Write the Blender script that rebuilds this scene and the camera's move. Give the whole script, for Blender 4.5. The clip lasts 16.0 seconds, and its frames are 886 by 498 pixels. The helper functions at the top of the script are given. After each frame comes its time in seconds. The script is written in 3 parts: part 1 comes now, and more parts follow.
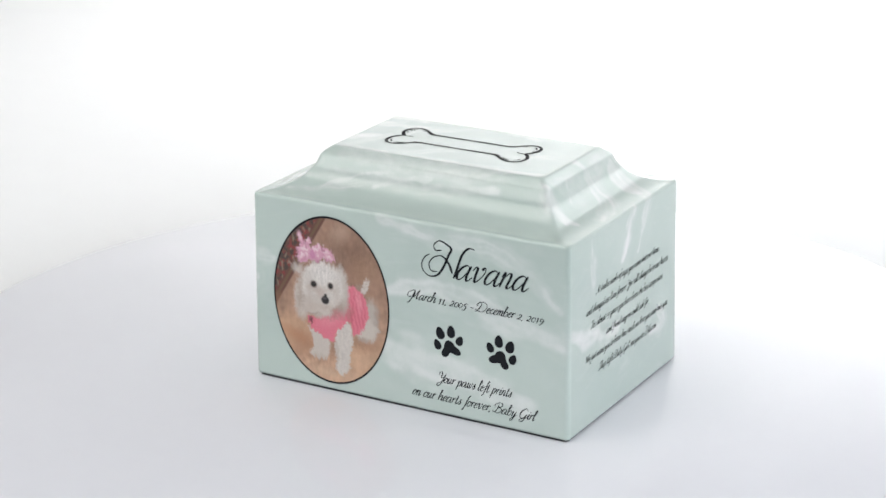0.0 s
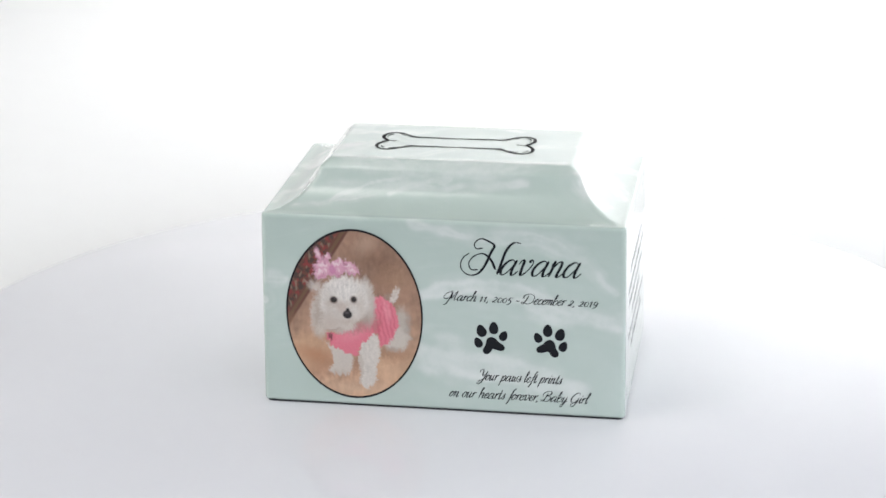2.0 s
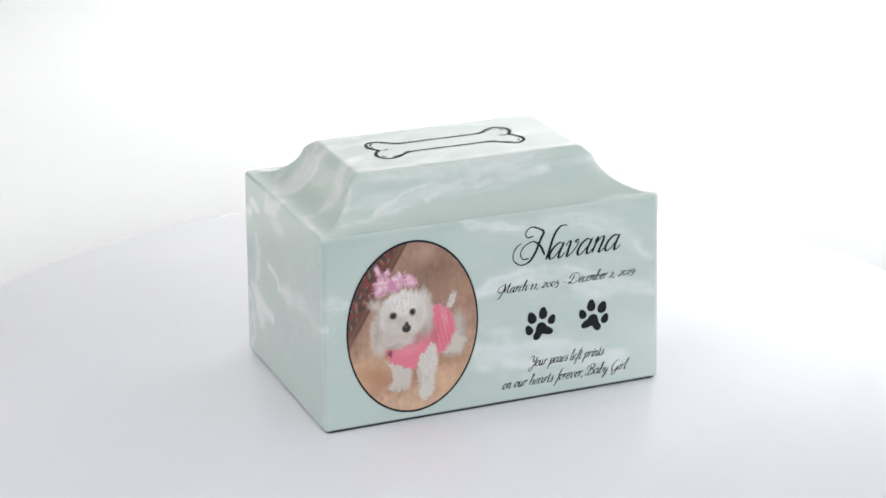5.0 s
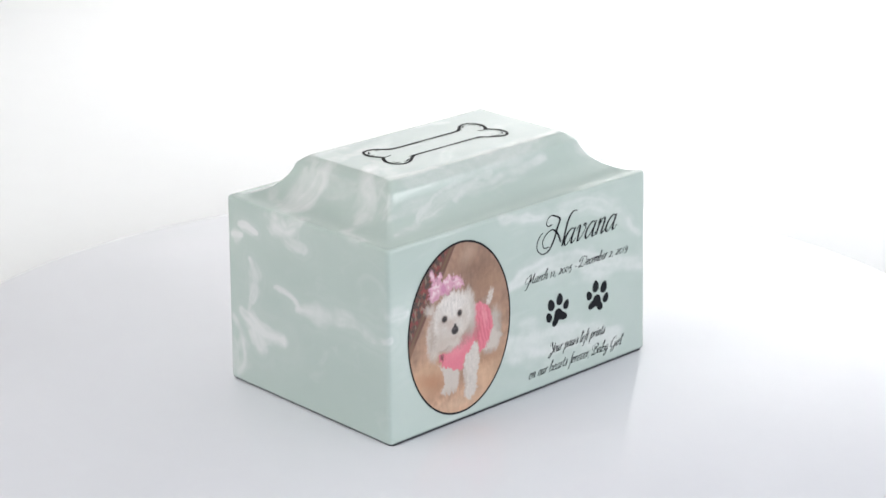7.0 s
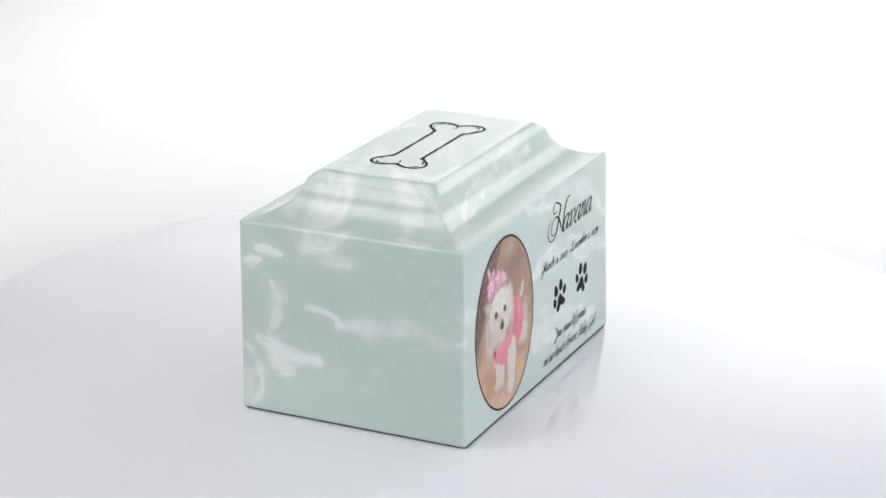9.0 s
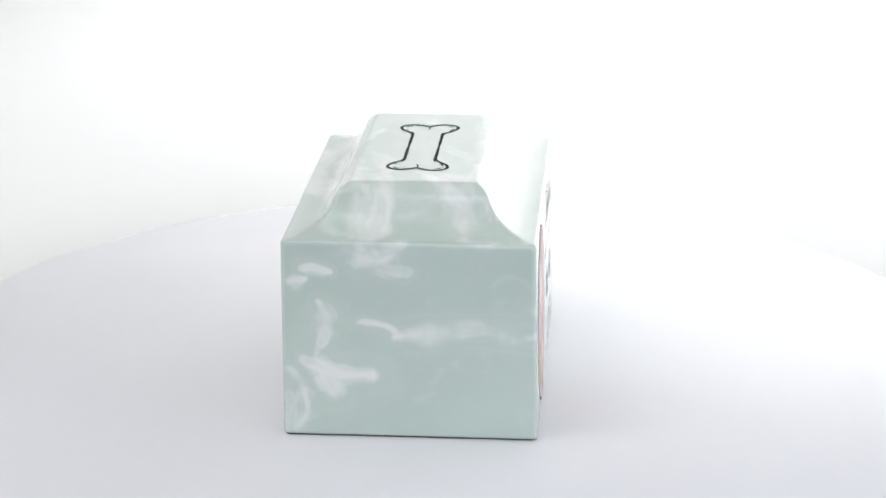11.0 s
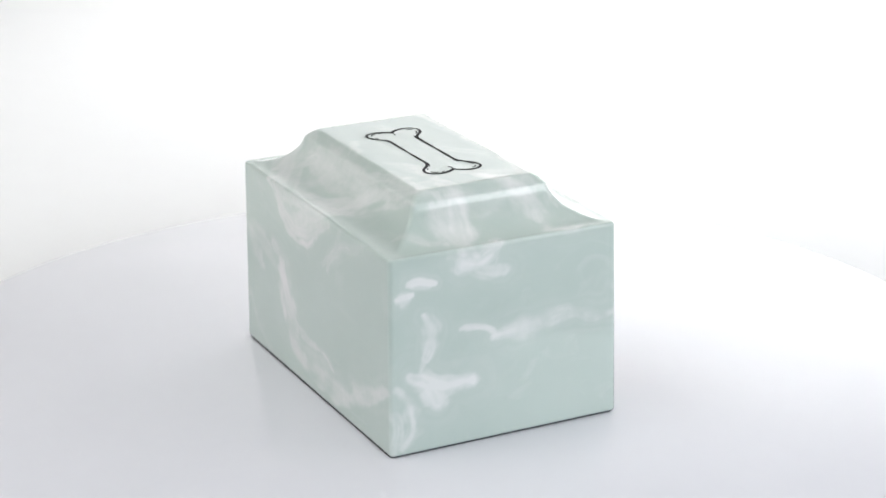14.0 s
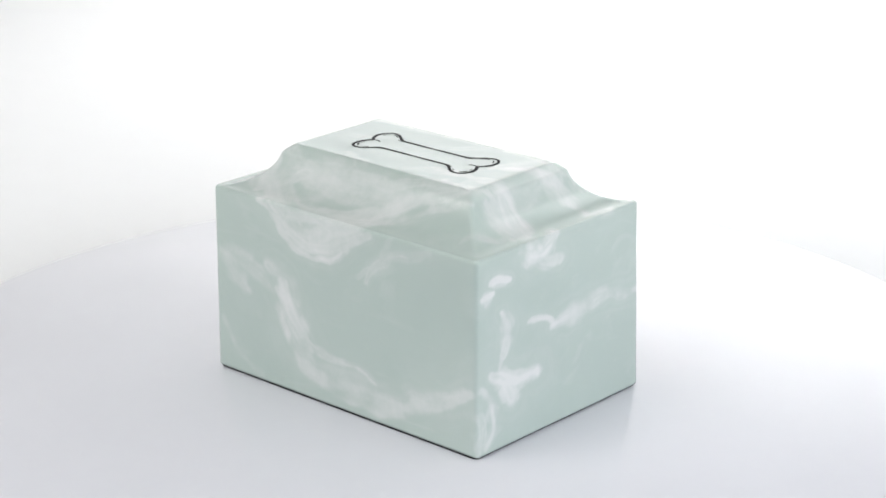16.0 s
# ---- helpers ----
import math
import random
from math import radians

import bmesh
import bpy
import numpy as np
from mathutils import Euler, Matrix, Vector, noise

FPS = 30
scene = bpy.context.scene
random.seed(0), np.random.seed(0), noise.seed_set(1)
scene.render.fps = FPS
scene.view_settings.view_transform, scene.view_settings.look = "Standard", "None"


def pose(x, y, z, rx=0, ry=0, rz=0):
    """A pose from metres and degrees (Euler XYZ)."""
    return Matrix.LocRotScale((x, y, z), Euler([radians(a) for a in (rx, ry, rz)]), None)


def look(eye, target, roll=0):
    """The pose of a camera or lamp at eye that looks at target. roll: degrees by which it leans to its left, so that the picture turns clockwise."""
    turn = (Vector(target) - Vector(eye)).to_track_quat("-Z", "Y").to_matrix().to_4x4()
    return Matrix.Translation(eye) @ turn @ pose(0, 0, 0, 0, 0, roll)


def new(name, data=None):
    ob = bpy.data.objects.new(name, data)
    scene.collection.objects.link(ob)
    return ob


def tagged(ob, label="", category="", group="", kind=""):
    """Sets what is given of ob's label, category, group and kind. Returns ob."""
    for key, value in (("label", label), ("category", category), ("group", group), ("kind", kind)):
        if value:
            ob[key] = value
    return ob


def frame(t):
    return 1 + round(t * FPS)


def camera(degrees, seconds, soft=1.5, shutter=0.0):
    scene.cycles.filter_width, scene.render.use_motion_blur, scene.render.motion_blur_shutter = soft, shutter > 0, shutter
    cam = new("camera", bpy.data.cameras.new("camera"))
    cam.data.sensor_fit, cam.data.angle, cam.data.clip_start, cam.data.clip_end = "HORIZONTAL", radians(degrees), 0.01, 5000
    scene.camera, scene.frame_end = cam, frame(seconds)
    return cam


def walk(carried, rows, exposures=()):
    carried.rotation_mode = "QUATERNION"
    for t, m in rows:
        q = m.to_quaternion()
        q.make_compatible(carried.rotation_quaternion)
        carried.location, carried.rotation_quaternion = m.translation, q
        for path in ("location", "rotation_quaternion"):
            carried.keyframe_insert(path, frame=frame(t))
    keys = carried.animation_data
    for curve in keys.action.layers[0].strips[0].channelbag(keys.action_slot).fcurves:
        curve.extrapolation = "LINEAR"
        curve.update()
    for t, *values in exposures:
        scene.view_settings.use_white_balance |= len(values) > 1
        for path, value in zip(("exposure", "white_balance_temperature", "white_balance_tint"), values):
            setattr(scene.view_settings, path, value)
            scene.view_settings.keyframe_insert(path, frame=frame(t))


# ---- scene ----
# ---- camera: stands still before the turntable ----
cam = camera(22.626, 16.0, soft=1.6)
VIEW = look((0.0, -1.19667, 0.49573), (-0.00215, 0.02088, 0.06721), roll=-0.59)
cam.data.dof.use_dof, cam.data.dof.focus_distance, cam.data.dof.aperture_fstop = True, 1.215, 11.0
walk(cam, [(0.0, VIEW), (16.0, VIEW)])

# ---- light: a white photo studio with softboxes ----
world = bpy.data.worlds.new("studio_air")
scene.world = world
world.use_nodes = True
world.node_tree.nodes["Background"].inputs["Color"].default_value = (1, 1, 1, 1)
world.node_tree.nodes["Background"].inputs["Strength"].default_value = 0.02


def softbox(name, eye, target, sx, sy, watts, colour):
    data = bpy.data.lights.new(name, "AREA")
    data.shape, data.size, data.size_y, data.energy, data.color = "RECTANGLE", sx, sy, watts, colour
    ob = new(name, data)
    ob.matrix_world = look(eye, target)
    return ob


softbox("key_softbox", (1.20, 1.05, 1.05), (0.30, 0.30, 0.0), 0.8, 0.8, 4.0, (0.97, 0.98, 1.0))
softbox("top_softbox", (-0.85, -0.30, 1.7), (-0.3, -0.05, 0.0), 1.1, 0.9, 7.8, (1.0, 0.985, 0.92))
softbox("fill_softbox", (0.40, -1.85, 0.60), (0.0, 0.0, 0.02), 1.5, 0.9, 13.5, (0.80, 0.89, 1.0))
softbox("right_softbox", (1.75, -0.75, 0.55), (0.0, 0.0, 0.05), 1.1, 0.9, 15, (0.97, 0.985, 1.0))
softbox("left_softbox", (-1.75, -0.8, 0.8), (0.0, 0.0, 0.0), 1.2, 1.1, 11, (1.0, 0.985, 0.94))
softbox("backdrop_light", (0.95, 1.15, 0.9), (0.65, 1.95, 0.15), 1.3, 0.4, 32, (1.0, 1.0, 1.0))
scene.view_settings.exposure = -0.14

# ---- materials ----
class Nodes:
    """A short way to write a node material."""

    def __init__(self, name):
        self.mat = bpy.data.materials.new(name)
        self.mat.use_nodes = True
        self.tree = self.mat.node_tree
        self.bsdf = self.tree.nodes["Principled BSDF"]

    def add(self, kind, **values):
        node = self.tree.nodes.new(kind)
        for key, value in values.items():
            node.inputs[key.replace("_", " ")].default_value = value
        return node

    def link(self, a, b):
        self.tree.links.new(a, b)

    def coords(self):
        return self.add("ShaderNodeTexCoord").outputs["Object"]

    def noise(self, scale, detail=3.0, rough=0.5):
        node = self.add("ShaderNodeTexNoise", Scale=scale, Detail=detail, Roughness=rough)
        self.link(self.coords(), node.inputs["Vector"])
        return node.outputs["Fac"]

    def ramp(self, fac, stops):
        node = self.add("ShaderNodeValToRGB")
        ramp = node.color_ramp
        while len(ramp.elements) < len(stops):
            ramp.elements.new(0.5)
        for element, (place, colour) in zip(ramp.elements, stops):
            element.position, element.color = place, (*colour, 1)
        self.link(fac, node.inputs["Fac"])
        return node.outputs["Color"]

    def math(self, op, a, b):
        node = self.tree.nodes.new("ShaderNodeMath")
        node.operation = op
        for i, x in enumerate((a, b)):
            if isinstance(x, (int, float)):
                node.inputs[i].default_value = x
            else:
                self.link(x, node.inputs[i])
        return node.outputs[0]

    def mix(self, fac, a, b):
        node = self.tree.nodes.new("ShaderNodeMix")
        node.data_type = "RGBA"
        for socket, x in ((node.inputs[0], fac), (node.inputs[6], a), (node.inputs[7], b)):
            if isinstance(x, (int, float)):
                socket.default_value = x
            elif isinstance(x, tuple):
                socket.default_value = (*x, 1)
            else:
                self.link(x, socket)
        return node.outputs[2]

    def bump(self, height, strength, distance):
        node = self.add("ShaderNodeBump", Strength=strength, Distance=distance)
        self.link(height, node.inputs["Height"])
        self.link(node.outputs["Normal"], self.bsdf.inputs["Normal"])


def plain(name, low, high, scale, rough, bump=0.0):
    n = Nodes(name)
    grain = n.noise(scale, 5.0, 0.6)
    broad = n.noise(scale * 0.08, 2.0)
    n.link(n.mix(n.math("ADD", n.math("MULTIPLY", grain, 0.5), n.math("MULTIPLY", broad, 0.5)), low, high), n.bsdf.inputs["Base Color"])
    n.bsdf.inputs["Roughness"].default_value = rough
    if bump:
        n.bump(grain, bump, 0.0005)
    return n.mat


def marble_material():
    """Cast mint marble with milky white veins; the attribute 'vein' says where they run."""
    n = Nodes("mint_cultured_marble")
    vein = n.add("ShaderNodeAttribute")
    vein.attribute_name = "vein"
    fine = n.noise(190, 6.0, 0.65)
    cloud = n.noise(52, 5.0, 0.6)
    warp = n.math("ADD", n.math("MULTIPLY", n.math("SUBTRACT", fine, 0.5), 0.45), n.math("MULTIPLY", n.math("SUBTRACT", cloud, 0.5), 0.7))
    near = n.math("MINIMUM", n.math("MULTIPLY", vein.outputs["Fac"], 2.2), 1.0)
    milk = n.math("ADD", vein.outputs["Fac"], n.math("MULTIPLY", warp, near))
    # faint drifts of paler paste all through the body, drawn out along one flow
    turned = n.add("ShaderNodeMapping", Rotation=(0.5, 0.7, 0.3), Scale=(11, 26, 44))
    n.link(n.coords(), turned.inputs["Vector"])
    drift = n.add("ShaderNodeTexNoise", Scale=1.0, Detail=6.0, Roughness=0.6, Distortion=1.8)
    n.link(turned.outputs["Vector"], drift.inputs["Vector"])
    faint = n.ramp(drift.outputs["Fac"], [(0.50, (0, 0, 0)), (0.60, (0.09, 0.09, 0.09)), (0.74, (0.24, 0.24, 0.24))])
    milk = n.math("MAXIMUM", milk, faint)
    fac = n.ramp(milk, [(0.03, (0, 0, 0)), (0.25, (0.2, 0.2, 0.2)), (0.5, (0.55, 0.55, 0.55)), (0.95, (1, 1, 1))])
    mint = n.mix(n.noise(11, 4.0, 0.6), MINT_DEEP, MINT_PALE)
    n.link(n.mix(fac, mint, MILK), n.bsdf.inputs["Base Color"])
    b = n.bsdf.inputs
    n.link(n.ramp(n.noise(70, 3.0), [(0.3, (0.17, 0.17, 0.17)), (0.75, (0.23, 0.23, 0.23))]), b["Roughness"])
    b["IOR"].default_value = 1.52
    b["Coat Weight"].default_value = 0.7
    b["Coat Roughness"].default_value = 0.07
    n.bump(n.noise(40, 2.0), 0.03, 0.0005)
    return n.mat


def print_material(name="printed_photo"):
    n = Nodes(name)
    colour = n.add("ShaderNodeVertexColor")
    colour.layer_name = "print"
    n.link(colour.outputs["Color"], n.bsdf.inputs["Base Color"])
    n.bsdf.inputs["Roughness"].default_value = 0.3
    n.bump(n.noise(900, 2.0), 0.05, 0.0001)
    return n.mat


MINT_DEEP, MINT_PALE, MILK = (0.420, 0.503, 0.462), (0.490, 0.573, 0.530), (0.70, 0.715, 0.70)
MARBLE = marble_material()
PHOTO = print_material()
INK = plain("black_ink", (0.006, 0.007, 0.010), (0.016, 0.016, 0.02), 900, 0.6)
INK.node_tree.nodes["Principled BSDF"].inputs["Specular IOR Level"].default_value = 0.15
FELT = plain("charcoal_felt", (0.012, 0.012, 0.014), (0.035, 0.035, 0.04), 1500, 0.95, 0.5)
ACRYLIC = plain("white_acrylic", (0.73, 0.73, 0.775), (0.765, 0.765, 0.805), 60, 0.05)
PAPER = plain("white_backdrop_paper", (0.84, 0.84, 0.84), (0.88, 0.88, 0.88), 30, 0.9, 0.1)
PAINT = plain("white_studio_paint", (0.78, 0.78, 0.78), (0.83, 0.83, 0.83), 25, 0.8, 0.15)
GREY_FLOOR = plain("grey_studio_floor", (0.10, 0.10, 0.105), (0.15, 0.15, 0.155), 20, 0.6, 0.2)
CASING = plain("grey_plastic", (0.30, 0.30, 0.31), (0.36, 0.36, 0.37), 300, 0.5)


def part(name, bm, material, parent, label=""):
    """Links a bmesh as one mesh object under a thing or a part."""
    mesh = bpy.data.meshes.new(name)
    bm.to_mesh(mesh)
    bm.free()
    mesh.materials.append(material)
    ob = new(name, mesh)
    if parent:
        ob.parent = parent
    return tagged(ob, label)


def grid_mesh(name, verts, quads, material, parent=None, label="", smooth=True):
    mesh = bpy.data.meshes.new(name)
    mesh.from_pydata([tuple(v) for v in verts], [], [tuple(q) for q in quads])
    mesh.materials.append(material)
    if smooth:
        mesh.polygons.foreach_set("use_smooth", [True] * len(mesh.polygons))
    mesh.update()
    ob = new(name, mesh)
    if parent:
        ob.parent = parent
    return tagged(ob, label)


def box_bm(x0, x1, y0, y1, z0, z1):
    bm = bmesh.new()
    bmesh.ops.create_cube(bm, size=1)
    bmesh.ops.scale(bm, vec=(x1 - x0, y1 - y0, z1 - z0), verts=bm.verts)
    bmesh.ops.translate(bm, vec=((x0 + x1) / 2, (y0 + y1) / 2, (z0 + z1) / 2), verts=bm.verts)
    return bm


def lathe(profile, n=128):
    """A turned body from (radius, height) pairs; the first and last lie on the axis."""
    bm = bmesh.new()
    rings = []
    for r, z in profile:
        if r < 1e-6:
            rings.append([bm.verts.new((0, 0, z))])
        else:
            rings.append([bm.verts.new((r * math.cos(2 * math.pi * k / n), r * math.sin(2 * math.pi * k / n), z)) for k in range(n)])
    for a, b in zip(rings, rings[1:]):
        for k in range(n):
            j = (k + 1) % n
            if len(a) == 1:
                bm.faces.new((a[0], b[j], b[k]))
            elif len(b) == 1:
                bm.faces.new((a[k], a[j], b[0]))
            else:
                bm.faces.new((a[k], a[j], b[j], b[k]))
    bmesh.ops.recalc_face_normals(bm, faces=bm.faces)
    for f in bm.faces:
        f.smooth = True
    return bm


# ---- the studio ----
FLOOR_Z = -0.062
def backdrop_sheet():
    """A seamless paper sweep: flat below the turntable, then curving up the back wall."""
    line = [(-0.44, FLOOR_Z), (1.3, FLOOR_Z)]
    for k in range(1, 25):
        a = k / 24 * math.pi / 2
        line.append((1.3 + 0.9 * math.sin(a), FLOOR_Z + 0.9 - 0.9 * math.cos(a)))
    line.append((2.2, 2.3))
    verts, quads = [], []
    for y, z in line:
        verts += [(-2.1, y, z), (2.1, y, z)]
    for k in range(len(line) - 1):
        quads.append((2 * k, 2 * k + 1, 2 * k + 3, 2 * k + 2))
    ob = grid_mesh("backdrop", verts, quads, PAPER)
    thick = ob.modifiers.new("thickness", "SOLIDIFY")
    thick.thickness, thick.offset = 0.004, -1.0
    return tagged(ob, "seamless white paper backdrop, brightly lit", "backdrop", kind="structure")


def studio_wall(name, box, label, category="wall", paint=PAINT):
    return tagged(part(name, box_bm(*box), paint, None), label, category, kind="structure")


backdrop_sheet()
studio_wall("floor", (-2.3, 2.3, -2.3, 2.4, FLOOR_Z - 0.1, FLOOR_Z - 0.01), "plain dark grey studio floor under the paper", "floor", GREY_FLOOR)
# unseen white walls and ceiling, added to close the set and bounce light
studio_wall("wall_west", (-2.3, -2.12, -2.3, 2.4, FLOOR_Z, 2.4), "plain white wall out of view, added to close the set and bounce light")
studio_wall("wall_east", (2.12, 2.3, -2.3, 2.4, FLOOR_Z, 2.4), "plain white wall out of view, added to close the set and bounce light")
studio_wall("wall_south", (-2.1, 2.1, -2.3, -2.1, FLOOR_Z, 2.4), "plain white wall out of view, added to close the set and bounce light")
studio_wall("wall_north", (-2.1, 2.1, 2.22, 2.4, FLOOR_Z, 2.4), "plain white wall out of view, added to close the set and bounce light")
studio_wall("ceiling", (-2.3, 2.3, -2.3, 2.4, 2.41, 2.5), "plain white ceiling out of view, added to bounce even light", "ceiling")

# ---- the turntable ----
PLATTER_R, PLATTER_MID = 0.327, (0.0043, 0.0076)
def make_turntable():
    table = tagged(new("turntable"), "glossy white round display turntable, turning", "turntable")
    base = lathe([(0, FLOOR_Z), (0.118, FLOOR_Z), (0.12, FLOOR_Z + 0.003), (0.12, -0.022), (0.117, -0.018), (0.03, -0.018), (0.03, -0.0106), (0, -0.0106)], 96)
    part("motor_base", base, CASING, table, "grey plastic motor base")
    top = lathe([(0, -0.0112), (PLATTER_R - 0.003, -0.0112), (PLATTER_R - 0.001, -0.0102), (PLATTER_R, -0.0082), (PLATTER_R, -0.0042), (PLATTER_R - 0.0008, -0.0021), (PLATTER_R - 0.003, -0.0012), (0, -0.0012)], 256)
    bmesh.ops.translate(top, vec=(*PLATTER_MID, 0), verts=top.verts)
    return table, part("platter", top, ACRYLIC, table, "glossy white acrylic platter")


turntable, platter = make_turntable()

# ---- the urn ----
HALF_W, HALF_D, BOX_H, TOP_H, PAD = 0.1008, 0.0681, 0.1104, 0.1341, 0.0012
urn = tagged(new("pet_urn"), "mint green marbled memorial urn with a photo, on the turntable", "urn")

VEINS = []
def vein(points, width, strength):
    """A milky vein along points in millimetres, with its half width in millimetres."""
    VEINS.append(([Vector(p) / 1000 for p in points], width / 1000, strength))


vein([(50, 67, 64), (44, 67, 54), (33, 67, 39), (25, 67, 31)], 5.0, 0.85)
vein([(47, 67, 43), (39, 67, 24), (21, 67, 15), (-2, 67, 11), (-24, 67, 12), (-50, 67, 18), (-75, 67, 25), (-97, 67, 35)], 4.3, 0.7)
vein([(46, 67, 29), (35, 67, 13), (21, 67, 3)], 1.7, 0.45)
vein([(20, 67, 29), (-7, 67, 26), (-33, 67, 23)], 2.0, 0.45)
vein([(96, 67, 72), (84, 67, 65), (75, 67, 53)], 5.3, 0.5)
vein([(63, 67, 110), (49, 67, 100), (36, 67, 89), (13, 67, 86), (-5, 67, 95)], 2.3, 0.8)
vein([(42, 67, 104), (17, 67, 107), (0, 67, 103), (-15, 65, 110)], 3.0, 0.65)
vein([(-39, 67, 109), (-30, 67, 92), (-8, 67, 78)], 1.3, 0.4)
vein([(96, 67, 30), (82, 67, 13), (64, 67, 3)], 2.6, 0.3)
vein([(72, 39, 133), (74, 48, 116), (44, 67, 107), (26, 67, 101)], 4.0, 0.6)
vein([(64, 35, 132), (58, 51, 114), (32, 66, 110), (4, 63, 110), (-29, 53, 113)], 5.0, 0.55)
vein([(49, 42, 124), (17, 49, 115), (-22, 45, 120)], 4.6, 0.45)
vein([(79, 46, 127), (74, 54, 113), (29, 66, 110), (-6, 57, 111), (-31, 42, 123), (-43, 31, 132)], 5.6, 0.68)
vein([(70, 37, 131), (41, 45, 120), (-11, 45, 120)], 5.3, 0.5)
vein([(-38, 47, 118), (-52, 40, 127), (-68, 36, 132)], 1.7, 0.55)
vein([(-100, -68, 60), (-100, -45, 62), (-100, -22, 61), (-100, -4, 59), (-100, 7, 58)], 3.3, 0.9)
vein([(-100, 5, 58), (-100, 14, 65), (-100, 29, 65)], 1.7, 0.8)
vein([(-101, 48, 76), (-101, 44, 64), (-101, 48, 53)], 3.2, 0.85)
vein([(-101, 57, 44), (-101, 45, 40), (-101, 34, 36), (-101, 19, 34)], 4.6, 0.92)
vein([(-101, 44, 37), (-101, 41, 26)], 5.2, 0.85)
vein([(-101, 48, 52), (-101, 53, 44)], 1.6, 0.6)
vein([(-101, 66, 37), (-101, 56, 27), (-101, 54, 13), (-101, 62, 4)], 2.8, 0.62)
vein([(-101, 66, 28), (-101, 63, 14), (-101, 67, 2)], 2.2, 0.5)
vein([(-100, 64, 87), (-100, 54, 89)], 2.3, 0.9)
vein([(-100, 57, 95), (-100, 42, 94)], 2.0, 0.95)
vein([(-91, 31, 111), (-100, 25, 103), (-100, 11, 103), (-99, 4, 110)], 3.6, 0.9)
vein([(-100, 7, 93), (-100, 2, 108)], 1.3, 0.6)
vein([(-97, -31, 110), (-98, -53, 110)], 1.0, 0.45)
vein([(-61, 21, 132), (-76, 16, 123), (-85, 19, 113), (-100, 25, 109)], 5.0, 0.85)
vein([(-71, -23, 130), (-79, -28, 119), (-87, -29, 113)], 3.0, 0.8)
vein([(-73, -39, 128), (-80, -43, 117)], 1.7, 0.5)
vein([(-61, 39, 129), (-60, 24, 132), (-72, 21, 129)], 4.3, 0.6)
vein([(-52, -17, 132), (-69, -28, 132), (-75, -41, 125)], 4.0, 0.45)
vein([(-66, -37, 130), (-24, -38, 130), (23, -36, 131), (64, -29, 132)], 5.3, 0.5)
vein([(32, 28, 132), (0, 39, 129)], 4.0, 0.35)
vein([(-13, -67, 67), (14, -67, 73), (43, -67, 68), (68, -67, 61), (97, -67, 54)], 5.9, 0.62)
vein([(-17, -67, 35), (5, -67, 29), (32, -67, 25), (73, -67, 14)], 8.6, 0.66)
vein([(-17, -67, 109), (23, -67, 101), (54, -67, 100), (76, -67, 91), (97, -67, 73)], 3.6, 0.42)
vein([(-100, -67, 71), (-88, -67, 74)], 3.6, 0.6)
vein([(-68, -53, 113), (-43, -44, 121), (-21, -42, 124), (4, -43, 123)], 1.7, 0.65)
vein([(100, 13, 110), (100, 4, 101), (100, -3, 84)], 2.6, 0.9)
vein([(99, 28, 110), (100, 21, 96), (100, 16, 82)], 1.3, 0.8)
vein([(100, -41, 105), (100, -41, 76)], 2.0, 0.6)
vein([(100, -63, 59), (100, -30, 48), (100, -2, 46)], 4.0, 0.8)
vein([(100, 45, 41), (100, 50, 29), (100, 35, 27)], 3.6, 0.6)
vein([(72, -37, 129), (78, -39, 120), (90, -37, 111)], 3.3, 0.75)
vein([(72, -17, 129), (79, -23, 118)], 1.7, 0.5)
vein([(74, 34, 126), (81, 31, 117), (93, 31, 110)], 4.0, 0.8)
vein([(79, 45, 122), (95, 36, 110)], 1.3, 0.55)
vein([(-5, 42, 124), (-23, 23, 132), (-59, 16, 132), (-73, 14, 128)], 4.0, 0.55)
vein([(-70, -26, 131), (-19, -34, 132), (46, -31, 132)], 3.3, 0.45)
vein([(63, 4, 132), (30, -9, 132)], 4.0, 0.3)
vein([(-50, -6, 132), (-62, -31, 132)], 4.0, 0.35)
vein([(61, 66, 110), (59, 51, 115), (45, 44, 123), (12, 42, 127), (-16, 41, 129), (-41, 35, 133), (-67, 32, 133), (-74, 22, 127)], 4.2, 0.62)
vein([(56, 67, 110), (44, 68, 101), (23, 68, 97), (-11, 66, 110), (-19, 51, 115), (-42, 42, 126), (-67, 37, 132)], 4.2, 0.66)
vein([(-64, 35, 133), (-73, 27, 129), (-80, 20, 119), (-95, 22, 111), (-101, 17, 106)], 4.4, 0.8)
vein([(-101, 28, 101), (-101, 18, 104), (-101, 3, 109)], 3.2, 0.75)
vein([(-72, -19, 131), (-77, -27, 122), (-84, -28, 115)], 3.6, 0.75)
vein([(-73, -40, 129), (-79, -40, 120)], 2, 0.6)
vein([(28, 68, 92), (7, 68, 92), (-16, 68, 104)], 2.5, 0.5)
vein([(57, 68, 72), (41, 68, 61), (33, 68, 31), (17, 68, 19), (-9, 68, 15), (-44, 68, 19), (-93, 68, 34)], 7, 0.36)
vein([(-22, 68, 80), (-33, 68, 94), (-65, 68, 108)], 2.6, 0.42)
vein([(96, 68, 72), (74, 68, 70), (53, 68, 57)], 5, 0.4)
vein([(32, 68, 36), (6, 68, 29), (-25, 68, 23)], 2.2, 0.5)
vein([(74, 58, 112), (66, 47, 119), (46, 44, 123), (15, 44, 122), (-10, 44, 123), (-43, 42, 127)], 4.5, 0.58)
